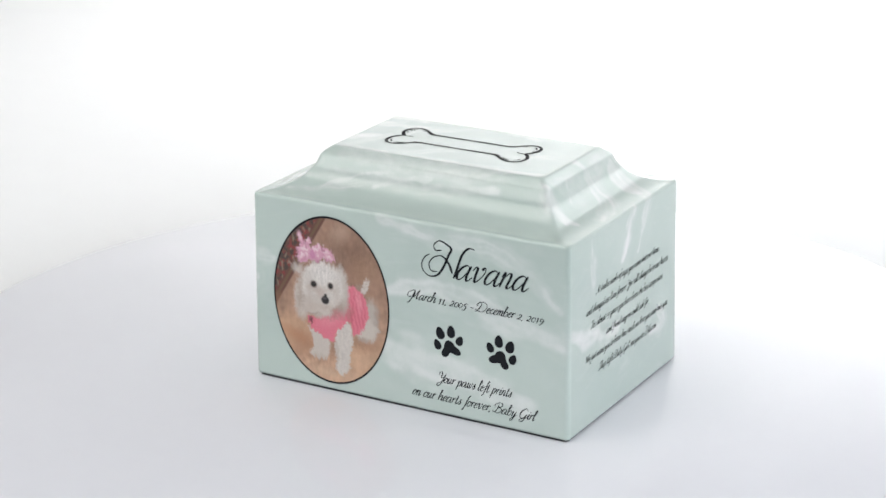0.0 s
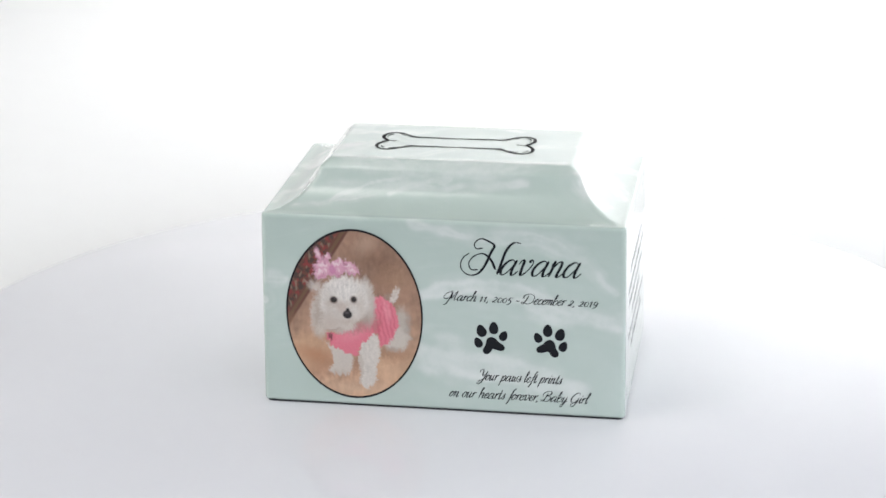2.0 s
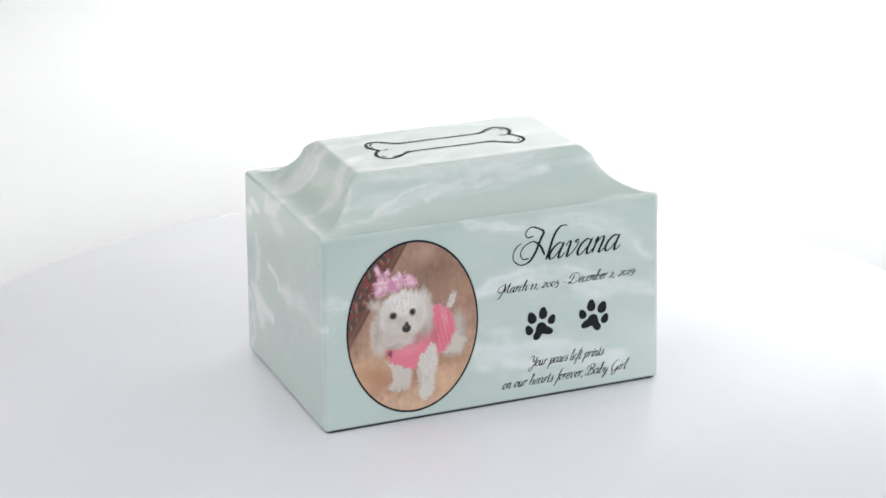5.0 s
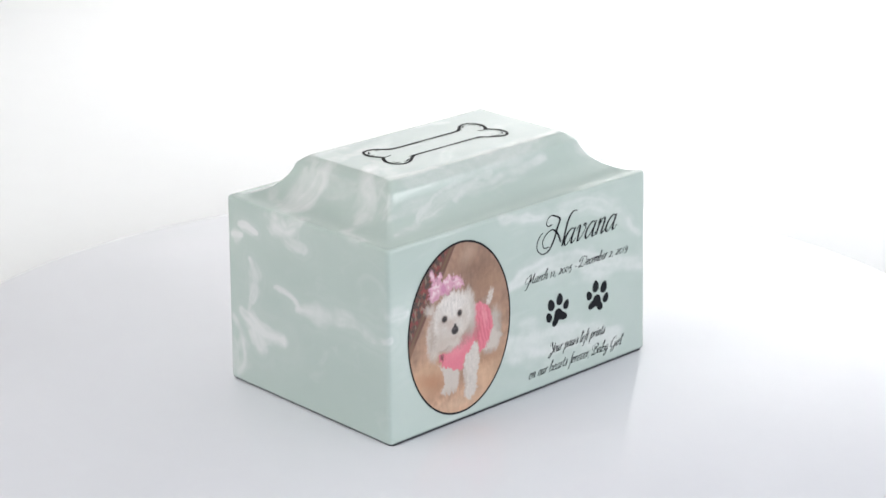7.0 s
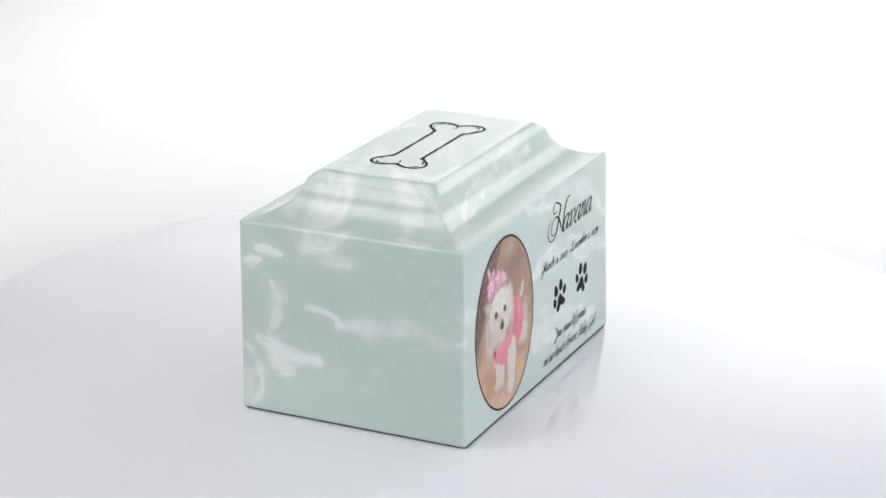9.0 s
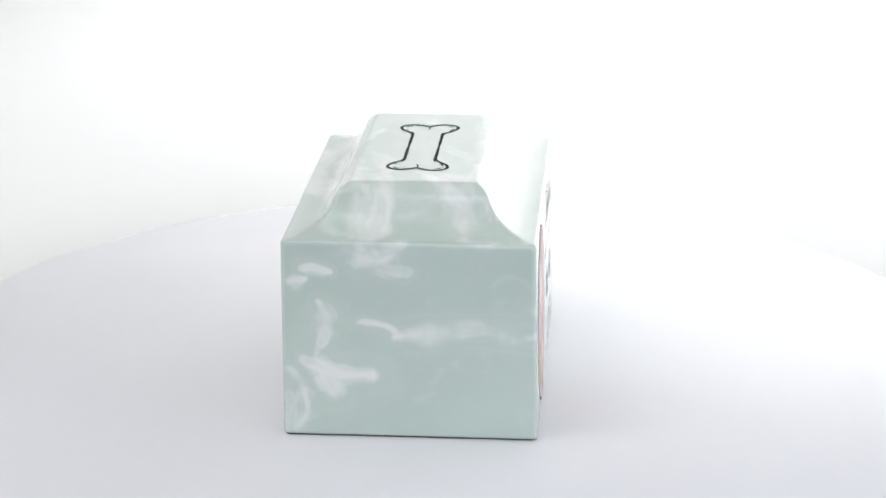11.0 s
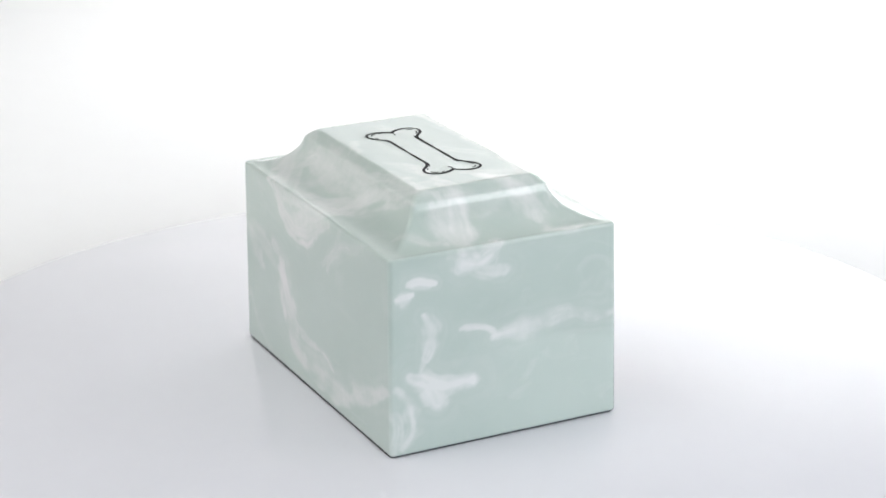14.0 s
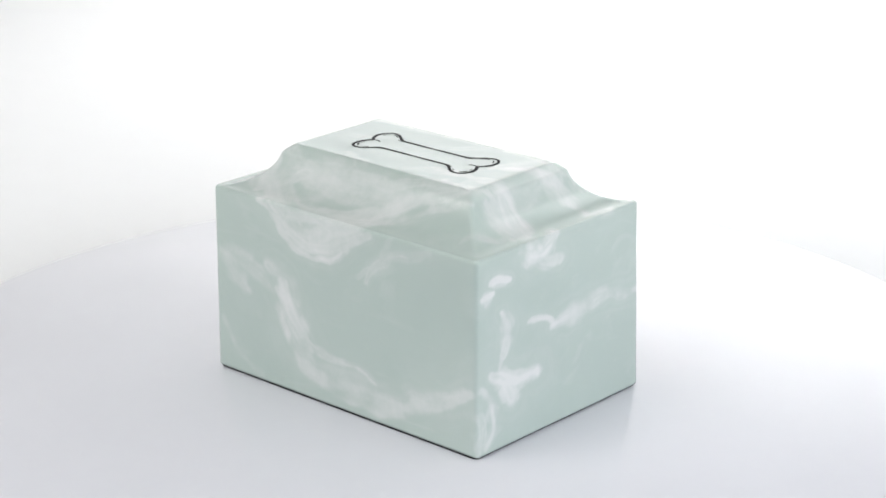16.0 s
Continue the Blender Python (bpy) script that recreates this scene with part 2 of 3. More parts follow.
vein([(67, 61, 111), (48, 68, 101), (26, 68, 92), (0, 68, 96), (-22, 68, 108)], 3.4, 0.66)
vein([(-4, 68, 102), (-26, 54, 114), (-52, 44, 123), (-73, 41, 128)], 3.2, 0.5)
vein([(-74, 31, 127), (-82, 25, 116), (-94, 23, 111), (-101, 23, 103)], 4.6, 0.7)
vein([(47, 68, 99), (30, 68, 86), (8, 68, 87), (-7, 68, 95)], 2, 0.5)
vein([(-57, -10, 134), (-75, -25, 126), (-82, -33, 117)], 4.6, 0.75)
vein([(-71, 27, 131), (-80, 24, 119), (-94, 23, 111)], 5, 0.6)
vein([(-101, 27, 110), (-101, 17, 100), (-101, 0, 95)], 3.6, 0.6)
vein([(-86, 8, 114), (-90, 32, 112), (-78, 56, 112)], 3.4, 0.4)
vein([(8, -1, 134), (-24, -31, 134), (-50, -40, 129), (-73, -38, 129)], 5, 0.3)
vein([(-80, -47, 118), (-57, -46, 120), (-22, -46, 121), (14, -44, 123), (44, -42, 125)], 3.4, 0.5)
vein([(-82, -26, 117), (-74, -29, 127), (-60, -33, 134), (-40, -33, 134)], 4.5, 0.55)
vein([(-91, 31, 112), (-76, 28, 124), (-63, 22, 134)], 4.5, 0.5)
vein([(-85, -57, 112), (-53, -50, 116), (-34, -48, 118)], 2.2, 0.5)
vein([(74, -37, 127), (80, -39, 119), (88, -41, 113)], 4.2, 0.7)
vein([(69, 2, 132), (77, 4, 122), (88, 1, 113), (94, -18, 111)], 4.5, 0.62)
vein([(74, 35, 127), (86, 37, 114), (101, 28, 108), (101, 19, 92)], 3.6, 0.6)
vein([(-30, -49, 117), (-14, -43, 124), (2, -42, 126)], 2.6, 0.55)
vein([(-98, -51, 111), (-96, -30, 111), (-72, -42, 126)], 3.5, 0.5)
vein([(-62, 4, 133), (0, -4, 133), (62, 4, 133)], 22, 0.18)
vein([(62, 44, 128), (20, 46, 122), (-30, 46, 122)], 9, 0.5)
vein([(70, 30, 128), (78, 0, 124), (70, -30, 128)], 8, 0.4)
vein([(-70, -20, 128), (-76, 5, 122), (-70, 34, 128)], 7, 0.35)


def spline(points, steps=8):
    """A smooth line through the points."""
    out = []
    n = len(points)
    for i in range(n - 1):
        p0, p1, p2, p3 = (np.array(points[max(0, min(n - 1, j))], float) for j in (i - 1, i, i + 1, i + 2))
        for k in range(steps):
            t = k / steps
            out.append(0.5 * (2 * p1 + (p2 - p0) * t + (2 * p0 - 5 * p1 + 4 * p2 - p3) * t * t + (3 * p1 - p0 - 3 * p2 + p3) * t ** 3))
    out.append(np.array(points[-1], float))
    return np.array(out)


def vein_field(verts):
    """How milky the marble is at each vertex: streaks round the vein lines, split into strands and frayed by noise."""
    v = np.array(verts)
    warp = np.array([noise.noise_vector(Vector(p) * 38) for p in v]) * 0.0036
    warp += np.array([noise.noise_vector(Vector(p) * 120) for p in v]) * 0.0017
    fray = np.array([noise.noise(Vector((p[0] * 70, p[1] * 70, p[2] * 150))) for p in v])
    q = v + warp
    field = np.zeros(len(v))
    for count, (points, width, strength) in enumerate(VEINS):
        line = spline(points, 5)
        reach = 9 * width + 0.004
        pick = np.where(np.all((q > line.min(0) - reach) & (q < line.max(0) + reach), axis=1))[0]
        if not len(pick):
            continue
        p = q[pick]
        near, along = np.full(len(p), 9.0), np.zeros(len(p))
        for k in range(len(line) - 1):
            a, d = line[k], line[k + 1] - line[k]
            t = np.clip(((p - a) @ d) / max(d @ d, 1e-12), 0, 1)
            dist = np.linalg.norm(p - a - t[:, None] * d, axis=1)
            closer = dist < near
            near = np.where(closer, dist, near)
            along = np.where(closer, (k + t) / (len(line) - 1), along)
        length = np.linalg.norm(np.diff(line, axis=0), axis=1).sum()
        strand = np.array([noise.noise(Vector((x, y, count * 3.7))) for x, y in zip(along * length * 38, near / width * 1.6)])
        wide = 1.9 * width * (0.5 + 0.6 * np.sin(np.pi * np.clip(along, 0.04, 0.96))) * (1 + 0.55 * fray[pick])
        core = strength * np.clip((1.2 - near / np.maximum(wide, 1e-5)) * 1.1, 0, 1) * (0.86 + 0.55 * strand)
        halo = strength * (0.2 + 0.14 * strand) * np.exp(-(near / (4.2 * width)) ** 2)
        field[pick] = np.maximum(field[pick], np.maximum(core, halo))
    return np.clip(field, 0, 1)


def urn_body():
    """A box with a coved lid: rounded rectangles stacked from the foot to the middle of the top."""
    levels = [(-0.0008, 0.0, 0.0022), (-0.0012, 0.001, 0.0026)]
    for k in range(1, 170):
        s = k / 170
        levels.append((-0.0012 + 0.0012 * s, 0.001 + (BOX_H - 0.0028) * s, 0.0026))
    levels += [(0.0001, BOX_H - 0.0011, 0.0026), (0.0004, BOX_H - 0.0005, 0.0025), (0.0009, BOX_H - 0.0001, 0.0024), (0.0015, BOX_H, 0.0023)]
    # a quarter-round hollow, then a soft chamfer between two rounded edges
    cove = [(0.0015 + 0.0267 * math.sin(a), BOX_H + 0.0245 * (1 - math.cos(a))) for a in (radians(74.3) * k / 34 for k in range(1, 35))]
    steps = [np.interp((k + 0.5) / 20, (0, 0.24, 0.76, 1), (73, 41, 34, 0)) for k in range(20)]
    run = (TOP_H - cove[-1][1]) / sum(math.sin(radians(a)) for a in steps)
    shoulder = [cove[-1]]
    for a in steps:
        shoulder.append((shoulder[-1][0] + run * math.cos(radians(a)), shoulder[-1][1] + run * math.sin(radians(a))))
    levels += [(i, z, 0.0021 if i < 0.024 else 0.0025) for i, z in (*cove, *shoulder[1:])]
    rim = shoulder[-1][0]
    n_top = 24
    for k in range(1, n_top + 1):
        i = rim + (HALF_D - rim - 0.0002) * k / n_top
        levels.append((i, TOP_H, max(0.0025 * (1 - k / n_top), 0.0001)))
    nx, ny, nc = 310, 210, 5
    verts = []
    for inset, z, r in levels:
        w, d = HALF_W - inset, HALF_D - inset
        r = min(r, d * 0.9)
        for cx, cy, a0, n, along in ((w - r, -d + r, -90, ny, (0, 1)), (w - r, d - r, 0, nx, (-1, 0)), (-w + r, d - r, 90, ny, (0, -1)), (-w + r, -d + r, 180, nx, (1, 0))):
            for k in range(nc):
                a = radians(a0 + 90 * k / nc)
                verts.append((cx + r * math.cos(a), cy + r * math.sin(a), z))
            ex, ey = cx + r * math.cos(radians(a0 + 90)), cy + r * math.sin(radians(a0 + 90))
            length = 2 * ((d if along[0] == 0 else w) - r)
            for k in range(n):
                verts.append((ex + along[0] * length * k / n, ey + along[1] * length * k / n, z))
    m = 4 * nc + 2 * nx + 2 * ny
    quads = []
    for j in range(len(levels) - 1):
        b = j * m
        quads += [(b + k, b + (k + 1) % m, b + m + (k + 1) % m, b + m + k) for k in range(m)]
    quads.append(tuple(range(m - 1, -1, -1)))
    last = (len(levels) - 1) * m
    quads.append(tuple(range(last, last + m)))
    ob = grid_mesh("body", verts, quads, MARBLE, urn, "mint green marbled stone body with white veins")
    layer = ob.data.attributes.new("vein", "FLOAT", "POINT")
    layer.data.foreach_set("value", vein_field(verts).astype(np.float32))
    return ob


def rounded_slab(w, d, z0, z1, r, n=8):
    bm = bmesh.new()
    ring = []
    for cx, cy, a0 in ((w - r, -d + r, -90), (w - r, d - r, 0), (-w + r, d - r, 90), (-w + r, -d + r, 180)):
        for k in range(n + 1):
            a = radians(a0 + 90 * k / n)
            ring.append((cx + r * math.cos(a), cy + r * math.sin(a)))
    low = [bm.verts.new((x, y, z0)) for x, y in ring]
    high = [bm.verts.new((x, y, z1)) for x, y in ring]
    bm.faces.new(low[::-1])
    bm.faces.new(high)
    for k in range(len(ring)):
        j = (k + 1) % len(ring)
        bm.faces.new((low[k], low[j], high[j], high[k]))
    return bm


urn_body()
part("base_pad", rounded_slab(HALF_W - 0.0002, HALF_D + 0.0006, -PAD, 0.0002, 0.003), FELT, urn, "charcoal felt pad under the urn")


# ---- what is printed on the urn ----
LIFT = 0.00012


def on_front(u, v, up=0.0):
    return (u, -(HALF_D + 0.0012 * (1 - v / BOX_H)) - LIFT - up, v)


def on_right(u, v, up=0.0):
    return (HALF_W + 0.0012 * (1 - v / BOX_H) + LIFT + up, u, v)


def on_top(u, v, up=0.0):
    return (u, v, TOP_H + LIFT + up)


def ribbon(bm, line, thin, thick, place, up=0.0):
    """A pen stroke along a smooth line: thick where the pen goes down, thin where it goes up."""
    line = np.array(line)
    way = np.gradient(line, axis=0)
    way /= np.maximum(np.linalg.norm(way, axis=1), 1e-9)[:, None]
    press = np.clip(-way[:, 1], 0, 1)
    half = (thin + (thick - thin) * press) / 2
    taper = np.minimum(1, 0.55 + 0.45 * np.minimum(np.arange(len(line)), np.arange(len(line))[::-1]) / 3)
    side = np.stack([-way[:, 1], way[:, 0]], 1) * (half * taper)[:, None]
    last = None
    for p, s in zip(line, side):
        pair = [bm.verts.new(place(*(p + s), up)), bm.verts.new(place(*(p - s), up))]
        if last:
            bm.faces.new((last[0], last[1], pair[1], pair[0]))
        last = pair


def blob(bm, outline, place, up=0.0):
    bm.faces.new([bm.verts.new(place(u, v, up)) for u, v in outline])


def egg(cx, cy, rx, ry, turn):
    """An oval drawn to a blunt point at its upper end."""
    c, s = math.cos(radians(turn)), math.sin(radians(turn))
    out = []
    for k in range(28):
        a = 2 * math.pi * k / 28
        u, v = rx * math.cos(a) * (1 - 0.22 * math.sin(a)), ry * math.sin(a)
        out.append((cx + u * c - v * s, cy + u * s + v * c))
    return out


def facing(bm, way):
    bm.normal_update()
    for f in bm.faces:
        if f.normal.dot(Vector(way)) < 0:
            f.normal_flip()
    return bm


# the script alphabet: pen strokes in x-heights, upright; the slant is added when it is set
GLYPHS = {}
SLANT = 0.36


def glyph(char, advance, *strokes):
    GLYPHS[char] = (advance, strokes)


BOWL = [(0.62, 0.85), (0.4, 1.0), (0.12, 0.75), (0.02, 0.3), (0.15, 0.0), (0.38, 0.15), (0.64, 0.75)]
glyph("a", 0.9, BOWL, [(0.66, 1.0), (0.6, 0.4), (0.66, 0.02), (0.8, 0.05), (0.95, 0.3)])
glyph("b", 0.72, [(0.1, 1.0), (0.25, 1.6), (0.22, 1.95), (0.1, 1.85), (0.05, 1.2), (0.05, 0.2), (0.25, 0), (0.5, 0.2), (0.58, 0.7), (0.42, 0.95), (0.12, 0.6)])
glyph("c", 0.62, [(0.55, 0.8), (0.42, 1.0), (0.15, 0.8), (0.03, 0.35), (0.2, 0.0), (0.45, 0.1), (0.65, 0.35)])
glyph("d", 0.9, BOWL, [(0.78, 1.95), (0.68, 1.2), (0.62, 0.4), (0.66, 0.02), (0.8, 0.05), (0.95, 0.3)])
glyph("e", 0.6, [(0.08, 0.5), (0.4, 0.62), (0.5, 0.85), (0.36, 1.0), (0.12, 0.75), (0.04, 0.3), (0.2, 0), (0.42, 0.08), (0.65, 0.35)])
glyph("f", 0.5, [(0.65, 1.85), (0.5, 2.0), (0.36, 1.6), (0.3, 0.8), (0.2, -0.3), (0.05, -0.8), (-0.1, -0.75)], [(0.1, 1.0), (0.55, 1.02)])
glyph("g", 0.88, BOWL, [(0.66, 1.0), (0.6, 0.2), (0.5, -0.6), (0.25, -0.85), (0.1, -0.6), (0.4, -0.2), (0.9, 0.25)])
glyph("h", 0.82, [(0.05, 1.1), (0.28, 1.6), (0.25, 1.95), (0.14, 1.8), (0.1, 1.0), (0.06, 0.0)], [(0.08, 0.4), (0.3, 0.9), (0.5, 1.0), (0.58, 0.75), (0.54, 0.2), (0.62, 0.0), (0.85, 0.3)])
glyph("i", 0.38, [(0.0, 0.4), (0.18, 1.0), (0.12, 0.3), (0.2, 0.0), (0.42, 0.3)], [(0.28, 1.45), (0.24, 1.3)])
glyph("j", 0.38, [(0.2, 1.0), (0.14, 0.1), (0.0, -0.7), (-0.2, -0.8), (-0.2, -0.5), (0.35, 0.2)], [(0.3, 1.45), (0.26, 1.3)])
glyph("k", 0.75, [(0.05, 1.1), (0.28, 1.6), (0.25, 1.95), (0.14, 1.8), (0.1, 1.0), (0.06, 0)], [(0.1, 0.4), (0.45, 0.95), (0.5, 0.75), (0.15, 0.5)], [(0.2, 0.5), (0.45, 0.05), (0.75, 0.3)])
glyph("l", 0.4, [(0.0, 0.5), (0.3, 1.5), (0.28, 1.95), (0.15, 1.8), (0.1, 1.0), (0.1, 0.1), (0.2, 0.0), (0.42, 0.3)])
glyph("m", 1.05, [(0, 0.7), (0.12, 1.0), (0.08, 0.0)], [(0.1, 0.5), (0.3, 0.95), (0.42, 0.95), (0.44, 0.6), (0.4, 0)], [(0.42, 0.5), (0.62, 0.95), (0.76, 0.95), (0.78, 0.6), (0.75, 0.1), (0.85, 0), (1.08, 0.3)])
glyph("n", 0.8, [(0, 0.7), (0.12, 1.0), (0.08, 0.0)], [(0.1, 0.5), (0.32, 0.95), (0.48, 0.98), (0.52, 0.7), (0.48, 0.1), (0.58, 0), (0.82, 0.3)])
glyph("o", 0.62, [(0.35, 1), (0.12, 0.8), (0.02, 0.35), (0.15, 0.02), (0.38, 0.1), (0.52, 0.55), (0.42, 0.92), (0.3, 1.0), (0.4, 0.85), (0.65, 0.9)])
glyph("p", 0.74, [(0, 0.5), (0.15, 1), (0.1, 0.2), (0, -0.85)], [(0.1, 0.3), (0.3, 0.9), (0.48, 1), (0.58, 0.7), (0.5, 0.25), (0.3, 0), (0.1, 0.15)])
glyph("r", 0.56, [(0, 0.6), (0.15, 1), (0.1, 0)], [(0.1, 0.4), (0.28, 0.85), (0.42, 1), (0.52, 0.85)])
glyph("s", 0.55, [(0, 0.1), (0.3, 0.75), (0.38, 1.05), (0.32, 0.75), (0.42, 0.4), (0.35, 0.05), (0.15, 0.0), (0.08, 0.15)])
glyph("t", 0.46, [(0.2, 1.6), (0.14, 0.6), (0.16, 0.05), (0.28, 0), (0.5, 0.3)], [(0, 1.05), (0.4, 1.08)])
glyph("u", 0.8, [(0, 0.6), (0.12, 1), (0.08, 0.3), (0.15, 0), (0.32, 0.1), (0.52, 0.7)], [(0.56, 1), (0.5, 0.3), (0.58, 0), (0.84, 0.3)])
glyph("v", 0.82, [(-0.06, 0.72), (0.06, 1.0), (0.18, 0.92), (0.2, 0.45), (0.28, 0.0), (0.52, 0.28), (0.68, 0.72), (0.62, 1.02), (0.5, 0.98), (0.52, 0.84)])
glyph("w", 0.98, [(0, 0.75), (0.14, 1), (0.12, 0.3), (0.2, 0), (0.38, 0.2), (0.48, 0.95), (0.46, 0.3), (0.55, 0), (0.75, 0.3), (0.85, 0.9), (0.78, 1), (0.98, 0.9)])
glyph("y", 0.8, [(0, 0.6), (0.12, 1), (0.08, 0.3), (0.15, 0), (0.32, 0.1), (0.52, 0.7)], [(0.56, 1), (0.5, 0.1), (0.35, -0.65), (0.12, -0.85), (0, -0.6), (0.35, -0.15), (0.85, 0.3)])
glyph("0", 0.74, [(0.31, 0.95), (0.06, 0.7), (0.06, 0.25), (0.31, 0), (0.56, 0.25), (0.56, 0.7), (0.31, 0.95)])
glyph("1", 0.6, [(0.02, 0.72), (0.28, 1.02)], [(0.28, 1.02), (0.25, 0.5), (0.24, 0.0)], [(0.1, 0.0), (0.4, 0.02)])
glyph("2", 0.76, [(0.06, 0.75), (0.31, 1), (0.53, 0.75), (0.38, 0.4), (0.00, 0.02), (0.25, 0.08), (0.62, 0.02)])
glyph("5", 0.74, [(0.65, 1.0), (0.25, 0.95), (0.15, 0.5), (0.44, 0.5), (0.53, 0.1), (0.31, -0.3), (0.00, -0.3)])
glyph("9", 0.74, [(0.56, 0.7), (0.31, 1), (0.06, 0.7), (0.19, 0.35), (0.50, 0.5), (0.60, 0.8), (0.50, 0.1), (0.12, -0.35)])
glyph(",", 0.3, [(0.08, 0.12), (0.1, -0.05), (0.0, -0.25)])
glyph(".", 0.3, [(0.08, 0.14), (0.07, -0.02)])
glyph("-", 0.6, [(0.02, 0.42), (0.18, 0.52), (0.36, 0.42), (0.52, 0.52)])
glyph(" ", 0.5)
glyph("H", 2.12, [(0.67, 1.68), (0.33, 1.62), (0.11, 1.95), (0.33, 2.27), (0.82, 2.12), (1.22, 1.86), (1.20, 1.4), (1.17, 0.57), (0.98, 0.01), (0.53, -0.11), (0.04, 0.2), (-0.18, 0.63), (-0.15, 1.06), (0.07, 1.31)],
      [(0.91, 0.26), (0.52, 0.26), (0.25, 0.69), (0.37, 1.12), (0.81, 1.31), (1.36, 0.94), (1.83, 0.3)],
      [(2.60, 2.07), (2.18, 2.08), (1.97, 1.56), (2.01, 0.57), (2.02, 0.0)])
glyph("M", 1.5, [(0.12, 0.5), (-0.25, 0.25), (-0.62, 0.55), (-0.55, 1.15), (-0.1, 1.55), (0.34, 1.7), (0.34, 0.8), (0.22, -0.25), (0.0, -0.8), (-0.3, -0.85)], [(0.34, 1.7), (0.52, 0.9), (0.58, 0.3), (0.95, 1.4), (1.15, 1.85)], [(1.15, 1.85), (1.05, 0.8), (1.1, 0.1), (1.4, 0.25)])
glyph("D", 1.7, [(0.5, 1.6), (0.4, 0.8), (0.15, 0.05), (-0.15, 0.1), (-0.1, 0.35), (0.35, 0.15), (0.9, 0), (1.4, 0.4), (1.5, 1.1), (1.2, 1.7), (0.6, 1.9), (0.0, 1.7), (-0.2, 1.2), (0.05, 1.0)])
glyph("Y", 1.05, [(-0.1, 1.3), (-0.2, 1.7), (0.1, 1.95), (0.35, 1.6), (0.35, 1.1), (0.5, 0.8), (0.75, 1.0), (1.0, 1.7)], [(1.0, 1.7), (0.85, 0.6), (0.6, -0.4), (0.2, -0.75), (0, -0.5), (0.3, -0.1), (0.95, 0.3)])
glyph("B", 1.25, [(0.4, 1.6), (0.35, 0.8), (0.15, 0.1), (-0.15, 0.1), (-0.2, 0.4)], [(-0.1, 0.9), (-0.2, 1.4), (0.2, 1.85), (0.7, 1.9), (0.95, 1.6), (0.8, 1.2), (0.4, 1.05), (0.85, 0.95), (1.1, 0.6), (0.9, 0.15), (0.5, 0), (0.25, 0.2)])
glyph("G", 1.2, [(0.95, 1.5), (0.8, 1.85), (0.4, 1.75), (0.05, 1.2), (0.0, 0.5), (0.3, 0.05), (0.7, 0.2), (0.95, 0.8)], [(0.98, 0.95), (0.9, 0.1), (0.7, -0.5), (0.35, -0.65), (0.2, -0.35), (0.6, 0.05), (1.2, 0.3)])
glyph("F", 0.95, [(0.0, 1.4), (0.05, 1.8), (0.5, 1.75), (1.1, 1.9)], [(0.65, 1.75), (0.55, 0.8), (0.35, 0.1), (0.05, 0.0), (-0.05, 0.3)], [(0.3, 0.95), (0.85, 1.0)])
glyph("A", 1.2, [(-0.2, 0.4), (-0.3, 0.05), (0, -0.05), (0.4, 0.7), (0.85, 1.95)], [(0.85, 1.95), (0.85, 0.8), (0.95, 0.0), (1.2, 0.25)], [(0.2, 0.75), (0.9, 0.75)])
glyph("W", 1.45, [(-0.1, 1.4), (0.1, 1.8), (0.25, 1.2), (0.25, 0.1), (0.6, 0.9), (0.8, 1.6), (0.8, 0.8), (0.85, 0.1), (1.2, 0.9), (1.4, 1.7), (1.55, 1.8)])
glyph("S", 0.9, [(0, 0.3), (-0.1, 0.0), (0.3, -0.05), (0.6, 0.4), (0.4, 0.9), (0.2, 1.3), (0.4, 1.8), (0.75, 1.9), (0.85, 1.6)])


def lettering(name, text, left, right, base, x_height, place, normal, label, thin=0.06, thick=0.15, steps=5):
    """One line of script from left to right on a face, as a mesh of pen strokes."""
    lines, pen = [], 0.0
    for char in text:
        advance, strokes = GLYPHS[char]
        for stroke in strokes:
            line = spline(stroke, steps)
            lines.append(np.stack([line[:, 0] + pen + SLANT * line[:, 1], line[:, 1]], 1))
        pen += advance
    x0, x1 = min(l[:, 0].min() for l in lines), max(l[:, 0].max() for l in lines)
    stretch = (right - left) / (x1 - x0)
    bm = bmesh.new()
    for k, line in enumerate(lines):
        line = np.stack([left + (line[:, 0] - x0) * stretch, base + line[:, 1] * x_height], 1)
        ribbon(bm, line, thin * x_height, thick * x_height, place, 0.000002 * (k % 5))
    return part(name, facing(bm, normal), INK, urn, label)


FRONT, RIGHT = (0, -1, 0), (1, 0, 0)
lettering("name_lettering", "Havana", 0.0106, 0.0768, 0.0810, 0.0089, on_front, FRONT, "large black script name", 0.075, 0.165, 8)
lettering("date_lettering", "March 11, 2005 - December 2, 2019", 0.0006, 0.0863, 0.0647, 0.0031, on_front, FRONT, "black script dates", 0.11, 0.20)
lettering("verse_lettering", "Your paws left prints", 0.0195, 0.0672, 0.0185, 0.0033, on_front, FRONT, "black script verse", 0.10, 0.19)
lettering("verse_lettering", "on our hearts forever, Baby Girl", 0.0040, 0.0832, 0.0076, 0.0033, on_front, FRONT, "black script verse", 0.10, 0.19)
